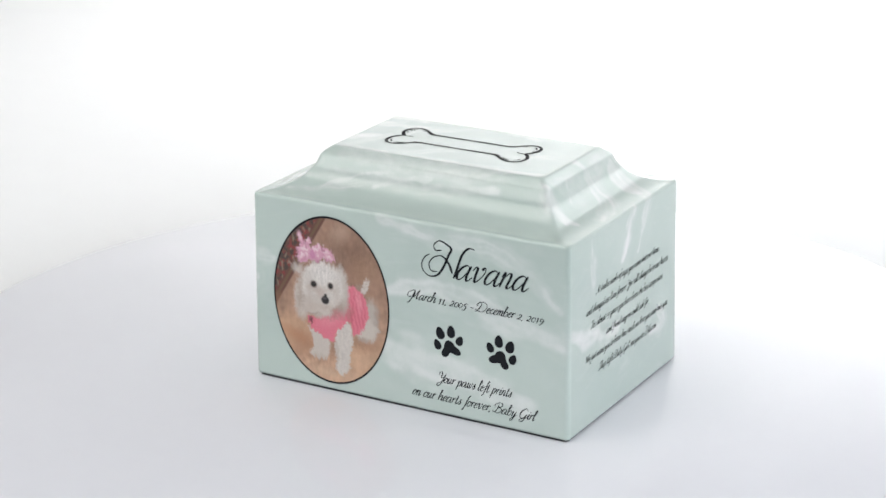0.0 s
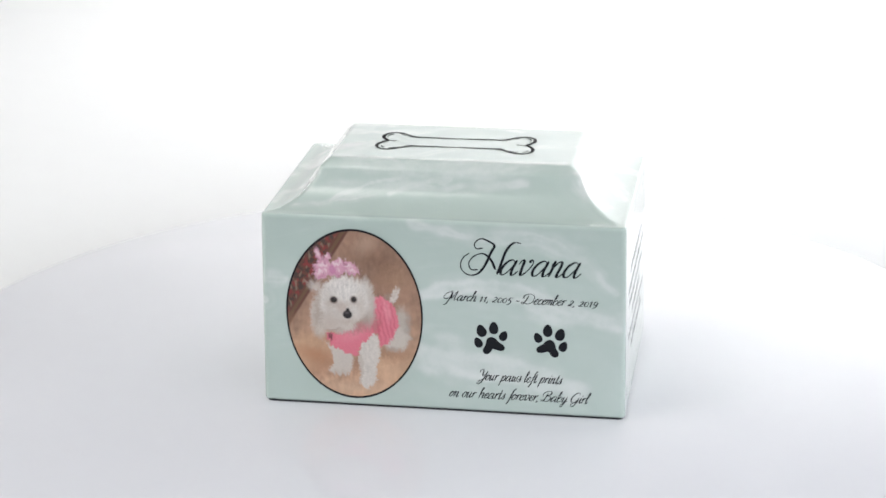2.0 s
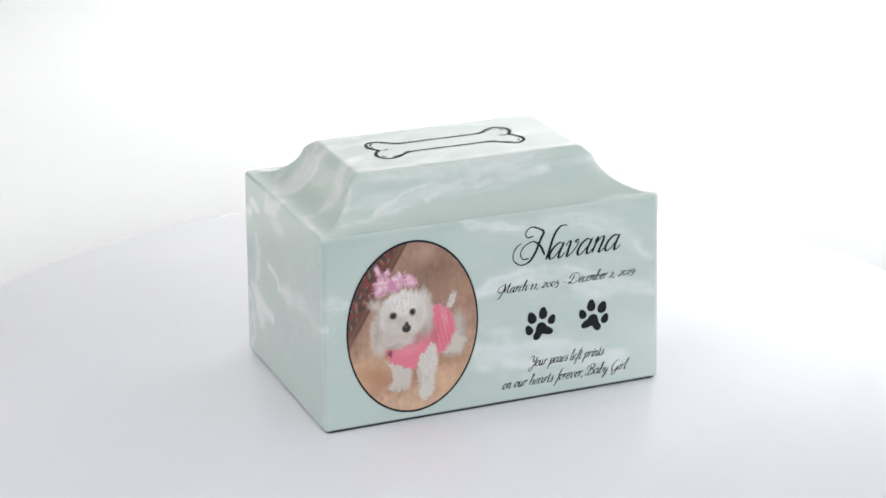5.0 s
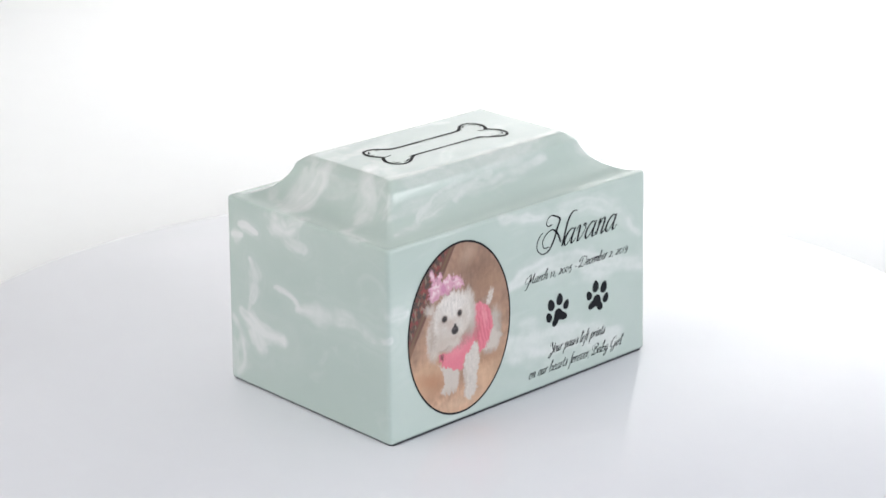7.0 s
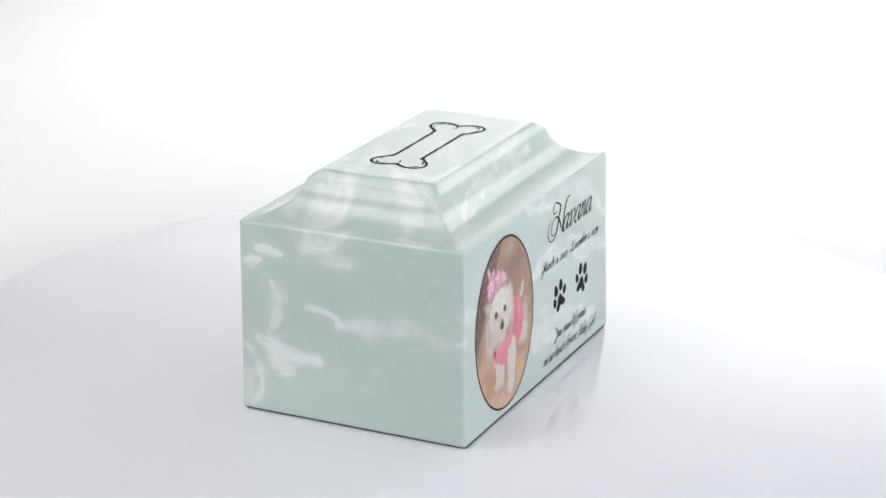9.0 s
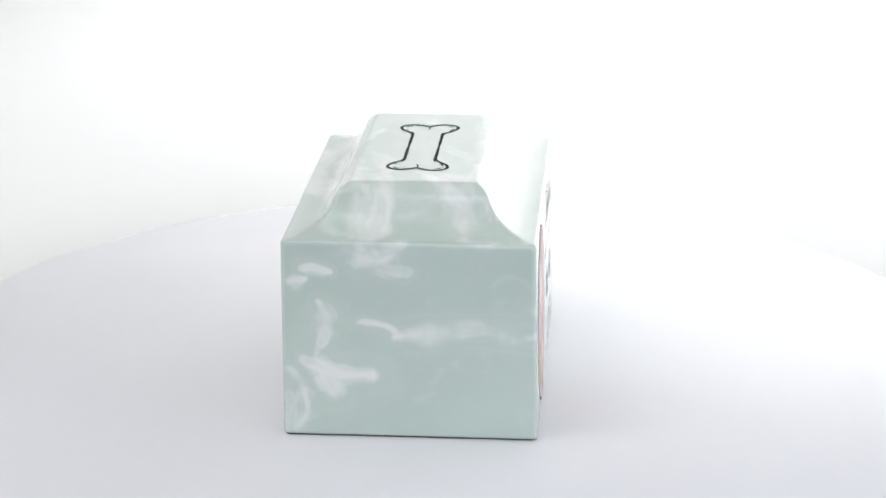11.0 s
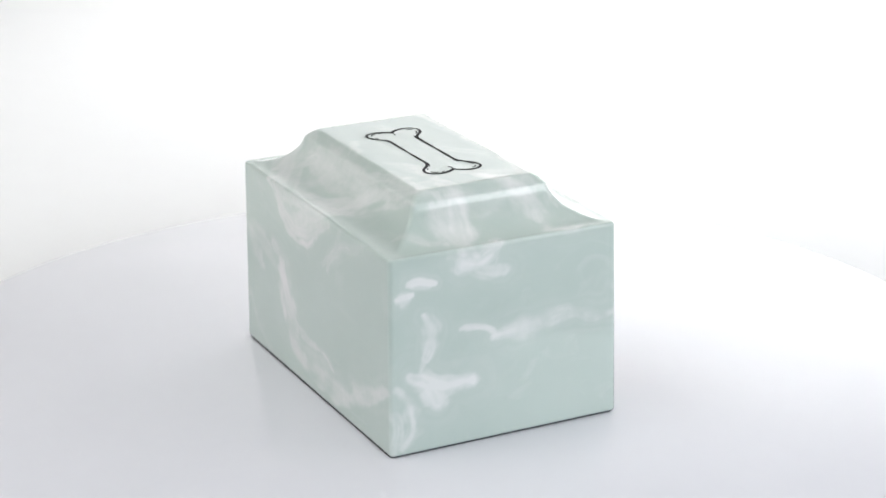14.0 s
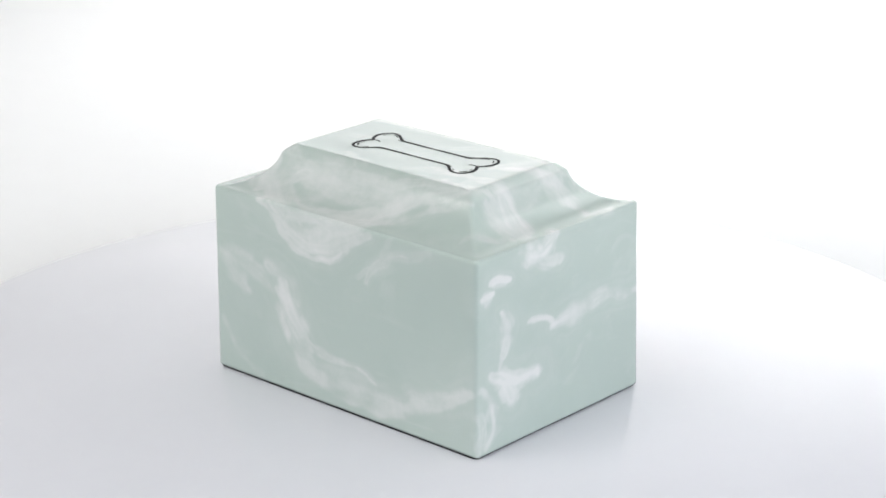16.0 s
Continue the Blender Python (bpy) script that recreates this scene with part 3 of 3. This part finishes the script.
for words, left, right, base in (("At twelve weeks of age, you came into our home", -0.0375, 0.0435, 0.0742),
                                 ("and changed our lives forever. You will always be in our hearts.", -0.0488, 0.0560, 0.0650),
                                 ("For almost 15 years you have been the best companion", -0.0432, 0.0490, 0.0560),
                                 ("and friend anyone could ask for.", -0.0238, 0.0300, 0.0468),
                                 ("We just want you to know how much we love you and miss you", -0.0488, 0.0562, 0.0378),
                                 ("Sleep tight Baby Girl, see you in Heaven", -0.0340, 0.0414, 0.0285)):
    lettering("tribute_lettering", words, left, right, base, 0.0022, on_right, RIGHT, "small black script tribute line", 0.11, 0.2, 3)


def paw_print(cx, cz, flip):
    """Four toes and a forked pad."""
    k = 0.000108
    at = lambda x, y: (cx + flip * (x - 228) * k, cz - (y - 157) * k)
    pad = spline([(229, 148), (251, 157), (263, 173), (282, 184), (298, 201), (293, 219), (271, 223), (249, 217), (234, 217), (224, 234), (205, 245),
                  (187, 237), (185, 217), (196, 200), (201, 178), (210, 157), (229, 148)], 4)
    bm = bmesh.new()
    blob(bm, [at(x, y) for x, y in pad[:-1]], on_front)
    body = part("paw_print", facing(bm, FRONT), INK, urn, "printed black paw pad")
    for x, y, rx, ry, turn in ((177, 118, 25, 34, 18), (241, 100, 24, 34, 0), (291, 141, 21, 28, -24), (161, 183, 21, 29, 24)):
        bm = bmesh.new()
        blob(bm, egg(*at(x, y), rx * k, ry * k, flip * turn), on_front)
        part("toe", facing(bm, FRONT), INK, body)


paw_print(0.0275, 0.0435, 1)
paw_print(0.0602, 0.0435, -1)


def bone_drawing():
    """The outline of a dog bone with a few pen ticks on its knobs."""
    end = [(0.0, 0.0086), (0.014, 0.0086), (0.025, 0.0088), (0.030, 0.0112), (0.035, 0.0152), (0.0405, 0.0164), (0.0448, 0.0135), (0.0455, 0.0075), (0.0432, 0.0025), (0.0415, 0.0002),
           (0.0436, -0.002), (0.0462, -0.0070), (0.0458, -0.0130), (0.0415, -0.0165), (0.0352, -0.0152), (0.030, -0.0112), (0.025, -0.0088), (0.014, -0.0086), (0.0, -0.0086)]
    bm = bmesh.new()
    mid, back = -0.0017, 0.0002
    ticks = ([(0.0225, 0.0080), (0.0265, 0.0082), (0.0310, 0.0098)], [(0.0225, -0.0080), (0.0265, -0.0080), (0.0300, -0.0090)],
             [(0.0405, 0.0136), (0.0425, 0.0120), (0.0432, 0.0100)], [(0.0412, -0.0136), (0.0432, -0.0118), (0.0438, -0.0098)],
             [(0.0355, 0.0008), (0.0385, -0.0002), (0.0412, 0.0002)], [(0.0330, -0.0118), (0.0360, -0.0134), (0.0385, -0.0138)],
             [(0.0335, 0.0120), (0.0362, 0.0134)], [(0.0430, 0.0060), (0.0436, 0.0082)])
    for flip in (1, -1):
        line = spline([(mid + flip * x * 0.955, back + y) for x, y in end], 6)
        ribbon(bm, line, 0.0018, 0.0017, on_top)
        # the pen went twice round the knobs
        ribbon(bm, spline([(mid + flip * x * 0.962, back + y * 1.012) for x, y in end[6:13]], 6), 0.0016, 0.0021, on_top, 0.00001)
        for k, tick in enumerate(ticks):
            ribbon(bm, spline([(mid + flip * x * 0.955, back + y) for x, y in tick], 4), 0.0009, 0.0012, on_top, 0.00002 + 0.000002 * k)
    return part("bone_drawing", facing(bm, (0, 0, 1)), INK, urn, "black outline drawing of a dog bone")


bone_drawing()

# the oval photo, painted in its own units: x 0 to 674 to the right, y 37 to 853 down
PHOTO_MID, PHOTO_RX, PHOTO_RY = (-0.0493, 0.0535), 0.0382, 0.0494


def photo_colours(x, y):
    def linear(r, g, b):
        c = np.array((r, g, b)) / 255
        return np.where(c <= 0.04045, c / 12.92, ((c + 0.055) / 1.055) ** 2.4) / 1.28

    def cloud(scale, seed, stretch=1.0):
        return np.array([noise.noise(Vector((a / scale, b / scale * stretch, seed))) for a, b in zip(x, y)])

    n1, n2, n3, n4 = cloud(90, 1.0), cloud(28, 7.0), cloud(9, 13.0), cloud(14, 21.0, 0.45)
    # tufts that stream away from the muzzle
    spread, away = np.arctan2(y - 430, x - 296), np.hypot(x - 296, y - 430)
    tuft = np.array([noise.noise(Vector((a * 13, b / 70, 31.0))) for a, b in zip(spread, away)])
    tuft += 0.6 * np.array([noise.noise(Vector((a * 30, b / 45, 37.0))) for a, b in zip(spread, away)])
    px, py = x + n2 * 9 + n3 * 9 + tuft * 7 * np.cos(spread), y + n4 * 13 + n3 * 6 + tuft * 9 * np.sin(spread)
    out = np.zeros((len(x), 3))

    def lay(colour, alpha):
        out[:] = out * (1 - alpha[:, None]) + np.asarray(colour) * alpha[:, None]

    def soft(d, width):
        return np.clip(0.5 - d / width, 0, 1)

    def oval_of(cx, cy, rx, ry, width=14, turn=0.0, rough=True):
        a, b = (px, py) if rough else (x, y)
        c, s = math.cos(radians(turn)), math.sin(radians(turn))
        u, v = (a - cx) * c + (b - cy) * s, -(a - cx) * s + (b - cy) * c
        return soft((np.sqrt((u / rx) ** 2 + (v / ry) ** 2) - 1) * min(rx, ry), width)

    def shape(points, width=12):
        """Inside of a closed outline, with a soft edge."""
        p = spline(points + [points[0]], 5)
        inside, near = np.zeros(len(x), bool), np.full(len(x), 1e9)
        for (ax, ay), (bx, by) in zip(p, p[1:]):
            cross = ((ay > py) != (by > py)) & (px < (bx - ax) * (py - ay) / (by - ay + 1e-9) + ax)
            inside ^= cross
            t = np.clip(((px - ax) * (bx - ax) + (py - ay) * (by - ay)) / ((bx - ax) ** 2 + (by - ay) ** 2 + 1e-9), 0, 1)
            near = np.minimum(near, np.hypot(px - ax - t * (bx - ax), py - ay - t * (by - ay)))
        return soft(np.where(inside, -near, near), width)

    # stone floor, browner towards the top
    low = np.clip((y - 330) / 400, 0, 1)
    out[:] = linear(166, 130, 110) * (1 - low[:, None]) + linear(212, 170, 142) * low[:, None]
    out *= (1 + 0.30 * n1 + 0.22 * n2 + 0.10 * n4)[:, None]
    lay(linear(132, 98, 80), 0.6 * oval_of(450, 175, 110, 36, 70, 14))
    lay(linear(138, 102, 82), 0.5 * oval_of(500, 262, 60, 60, 60))
    lay(linear(206, 174, 152), 0.5 * oval_of(400, 100, 60, 40, 50, -40))
    lay(linear(188, 150, 122), 0.5 * oval_of(560, 260, 90, 50, 80))
    lay(linear(214, 172, 138), 0.6 * oval_of(110, 640, 110, 90, 60))
    lay(linear(166, 116, 88), 0.45 * oval_of(170, 690, 70, 60, 60))
    lay(linear(218, 178, 146), 0.6 * oval_of(520, 700, 130, 90, 80))
    lay(linear(196, 140, 106), 0.6 * oval_of(130, 650, 90, 26, 40, 16))
    lay(linear(222, 188, 160), 0.55 * oval_of(330, 810, 140, 30, 50))
    lay(linear(188, 142, 114), 0.5 * oval_of(560, 640, 80, 24, 40, -14))
    # patterned rug behind, with its border
    edge = (x - 318) + (y - 40) * 0.66
    lay(linear(112, 74, 62), soft(edge, 10) * soft(y - 545, 16))
    spots = soft(edge + 46, 10) * soft(y - 545, 16)
    lay(linear(150, 62, 62), spots * np.clip(n2 * 4.5 + n3 * 3 + 0.1, 0, 0.95))
    lay(linear(74, 62, 58), spots * np.clip(-n2 * 3.0 + n3 * 3.0, 0, 0.9))
    lay(linear(150, 128, 110), spots * np.clip(n4 * 4 - 0.9, 0, 0.8))
    lay(linear(122, 92, 70), soft(np.abs(edge + 24) - 9, 8) * soft(y - 470, 20) * 0.9)
    lay(linear(150, 110, 84), soft(edge - 8, 20) * soft(-(y - 455) + 0.0, 40) * soft(y - 560, 20) * 0.6)
    # shade under the dog
    lay(linear(140, 98, 74), 0.5 * oval_of(470, 625, 80, 22, 30) + 0.0)
    lay(linear(146, 102, 80), 0.45 * oval_of(325, 690, 40, 40, 30))
    fur = 1 + 0.16 * n4 + 0.10 * n3 + 0.06 * n1 + 0.13 * tuft
    # hind part and tail
    lay(linear(198, 186, 176) * 1.0, oval_of(572, 500, 40, 95, 24))
    lay(linear(214, 204, 194), oval_of(540, 555, 66, 58, 24))
    lay(linear(222, 212, 204), oval_of(540, 345, 15, 40, 10, 24))
    lay(linear(176, 158, 146), 0.5 * oval_of(505, 352, 30, 14, 14, -20))
    lay(linear(168, 152, 142), 0.5 * oval_of(604, 470, 14, 60, 20))
    lay(linear(170, 148, 134), 0.6 * oval_of(520, 606, 40, 12, 14))
    # legs
    lay(linear(216, 205, 196), shape([(195, 590), (300, 630), (328, 668), (318, 720), (286, 745), (238, 742), (204, 728), (226, 690), (222, 640)]))
    lay(linear(224, 215, 207), shape([(372, 590), (420, 528), (456, 560), (462, 650), (444, 700), (440, 765), (400, 806), (360, 778), (366, 720), (352, 660)]))
    lay(linear(192, 176, 164), 0.5 * shape([(350, 650), (372, 640), (380, 720), (366, 780), (354, 700)]))
    lay(linear(196, 182, 170), 0.5 * oval_of(260, 735, 40, 12, 14))
    # pink shirt
    pink, rose, shade = linear(236, 130, 148), linear(244, 158, 170), linear(204, 92, 112)
    lay(pink, shape([(428, 350), (478, 358), (528, 384), (554, 450), (546, 512), (512, 566), (470, 596), (454, 540), (420, 500), (408, 470), (432, 430)], 8))
    lay(pink, shape([(190, 540), (250, 540), (330, 505), (400, 470), (450, 490), (440, 525), (390, 570), (358, 612), (344, 645), (290, 632), (225, 600)], 8))
    for k in range(5):
        fold = np.abs(x - (448 + 22 * k) - 0.22 * (y - 470) - 8 * n2) - 3
        lay(shade, 0.7 * soft(fold, 9) * oval_of(490, 470, 60, 105, 30))
    lay(linear(250, 172, 182), 0.5 * oval_of(500, 420, 16, 50, 20, -14))
    lay(rose, 0.6 * oval_of(330, 540, 60, 24, 40, -20) + 0.0)
    lay(shade, 0.5 * oval_of(448, 505, 20, 30, 18))
    lay(shade, 0.4 * oval_of(215, 560, 22, 18, 16))
    lay(linear(90, 60, 60), 0.8 * oval_of(217, 558, 8, 12, 6))
    # head, ears and muzzle
    lay(linear(214, 203, 193), oval_of(168, 452, 48, 108, 22, 4))
    lay(linear(220, 211, 203), oval_of(398, 380, 42, 112, 20, -4))
    lay(linear(150, 118, 102), 0.55 * oval_of(300, 470, 140, 62, 40))
    lay(linear(228, 220, 213), oval_of(286, 378, 126, 116, 22))
    lay(linear(216, 205, 196), oval_of(262, 480, 88, 56, 22))
    lay(linear(236, 229, 223), 0.8 * oval_of(300, 320, 80, 50, 50))
    lay(linear(206, 188, 176), 0.5 * oval_of(222, 492, 34, 26, 26))
    lay(linear(206, 190, 178), 0.45 * oval_of(372, 420, 16, 70, 24))
    lay(linear(202, 186, 174), 0.45 * oval_of(208, 420, 14, 60, 24))
    lay(linear(150, 118, 104), 0.5 * oval_of(240, 522, 34, 7, 10))
    lay(linear(202, 178, 166), 0.6 * oval_of(280, 408, 30, 26, 24))
    lay(linear(188, 166, 152), 0.45 * oval_of(236, 398, 30, 12, 16))
    lay(linear(188, 166, 152), 0.4 * oval_of(340, 392, 24, 10, 16))
    lay(linear(176, 152, 138), 0.5 * oval_of(152, 420, 12, 90, 20, 6))
    lay(linear(190, 172, 160), 0.5 * oval_of(430, 400, 10, 80, 18, -6))
    lay(linear(200, 180, 168), 0.5 * oval_of(300, 482, 40, 10, 14))
    white = np.clip((out.min(axis=1) - 0.42) / 0.15, 0, 1)
    out[:] *= (1 + white * (fur - 1))[:, None]
    # eyes and nose
    for cx, cy, rx, ry in ((236, 377, 16, 14), (336, 371, 13, 14)):
        lay(linear(120, 84, 70), 0.6 * oval_of(cx, cy, rx + 6, ry + 5, 8, 0, False))
        lay(linear(34, 24, 24), oval_of(cx, cy, rx, ry, 6, 0, False))
        lay(linear(110, 100, 100), 0.5 * oval_of(cx + 4, cy - 5, 3, 3, 3, 0, False))
    lay(linear(40, 32, 36), oval_of(303, 446, 23, 20, 7, 0, False))
    lay(linear(40, 32, 36), oval_of(305, 424, 9, 10, 8, 0, False))
    lay(linear(112, 104, 108), 0.6 * oval_of(300, 438, 10, 5, 6, 0, False))
    # hair bow
    lilac, blush, deep = linear(230, 172, 194), linear(250, 226, 232), linear(186, 112, 142)
    for cx, cy, rx, ry, turn in ((168, 168, 13, 46, -24), (208, 172, 16, 26, 30), (190, 222, 52, 30, 8), (175, 252, 40, 26, -20), (262, 214, 34, 34, 0), (312, 214, 46, 26, 12), (240, 236, 44, 26, 0), (335, 236, 30, 18, 10)):
        lay(lilac, oval_of(cx, cy, rx, ry, 8, turn))
        lay(deep, 0.45 * oval_of(cx, cy + ry * 0.5, rx * 0.6, ry * 0.22, 10, turn))
        lay(blush, 0.85 * oval_of(cx - 4, cy - ry * 0.3, rx * 0.5, ry * 0.3, 10, turn))
    lay(linear(214, 138, 176), 0.9 * oval_of(232, 230, 22, 20, 8))
    lay(blush, np.clip(n4 * 4 - 1.0, 0, 0.8) * oval_of(250, 220, 110, 40, 20))
    lay(deep, np.clip(-n4 * 4 - 1.2, 0, 0.7) * oval_of(250, 220, 110, 40, 20))
    for k in range(14):
        a = 3.4 + 0.17 * k
        wisp = np.abs((x - 150) * math.sin(a) - (y - 330) * math.cos(a) + 10 * n2) - 2
        reach = np.hypot(x - 150, y - 330) * np.where((x - 150) * math.cos(a) + (y - 330) * math.sin(a) > 0, 1, 9)
        lay(linear(210, 198, 190), 0.5 * soft(wisp, 5) * soft(reach - 40 - 14 * (k % 3), 20))
    lay(linear(222, 212, 204), 0.6 * oval_of(140, 315, 26, 22, 26))
    return np.clip(out * (1 + 0.05 * n3)[:, None], 0.004, 0.95)


def make_photo():
    nu, nv = 300, 380
    verts, x, y = [], [], []
    for j in range(nv + 1):
        v = -0.9999 + 1.9998 * (0.5 - 0.5 * math.cos(math.pi * j / nv)) if j in (0, nv) else -1 + 2 * j / nv
        w = math.sqrt(max(1 - v * v, 1e-6))
        for i in range(nu + 1):
            u = (-1 + 2 * i / nu) * w
            verts.append(on_front(PHOTO_MID[0] + u * PHOTO_RX, PHOTO_MID[1] + v * PHOTO_RY))
            x.append(337 + 337 * u)
            y.append(445 - 408 * v)
    m = nu + 1
    quads = [(j * m + i, j * m + i + 1, (j + 1) * m + i + 1, (j + 1) * m + i) for j in range(nv) for i in range(nu)]
    ob = grid_mesh("photo", verts, quads, PHOTO, urn, "oval colour photo of a small white dog in a pink shirt")
    layer = ob.data.attributes.new("print", "FLOAT_COLOR", "POINT")
    rgb = photo_colours(np.array(x), np.array(y))
    layer.data.foreach_set("color", np.concatenate([rgb, np.ones((len(rgb), 1))], 1).astype(np.float32).ravel())
    bm = bmesh.new()
    n = 160
    rings = []
    for k in (0.988, 1.013):
        rings.append([bm.verts.new(on_front(PHOTO_MID[0] + PHOTO_RX * k * math.cos(a), PHOTO_MID[1] + PHOTO_RY * k * math.sin(a), 0.00003)) for a in (2 * math.pi * i / n for i in range(n))])
    for i in range(n):
        j = (i + 1) % n
        bm.faces.new((rings[0][i], rings[0][j], rings[1][j], rings[1][i]))
    part("photo_border", facing(bm, FRONT), INK, ob, "thin black oval border")


make_photo()


# ---- what moves: the platter turns with the urn on it ----
TURN_START, TURN_RATE = -30.23, 10.476  # degrees, degrees a second
URN_MID = (0.0061, 0.0126)


def motions():
    spins = [(float(k), pose(0, 0, 0, 0, 0, TURN_START + TURN_RATE * k)) for k in range(17)]
    walk(platter, spins)
    walk(urn, [(t, m @ pose(*URN_MID, 0)) for t, m in spins])


motions()
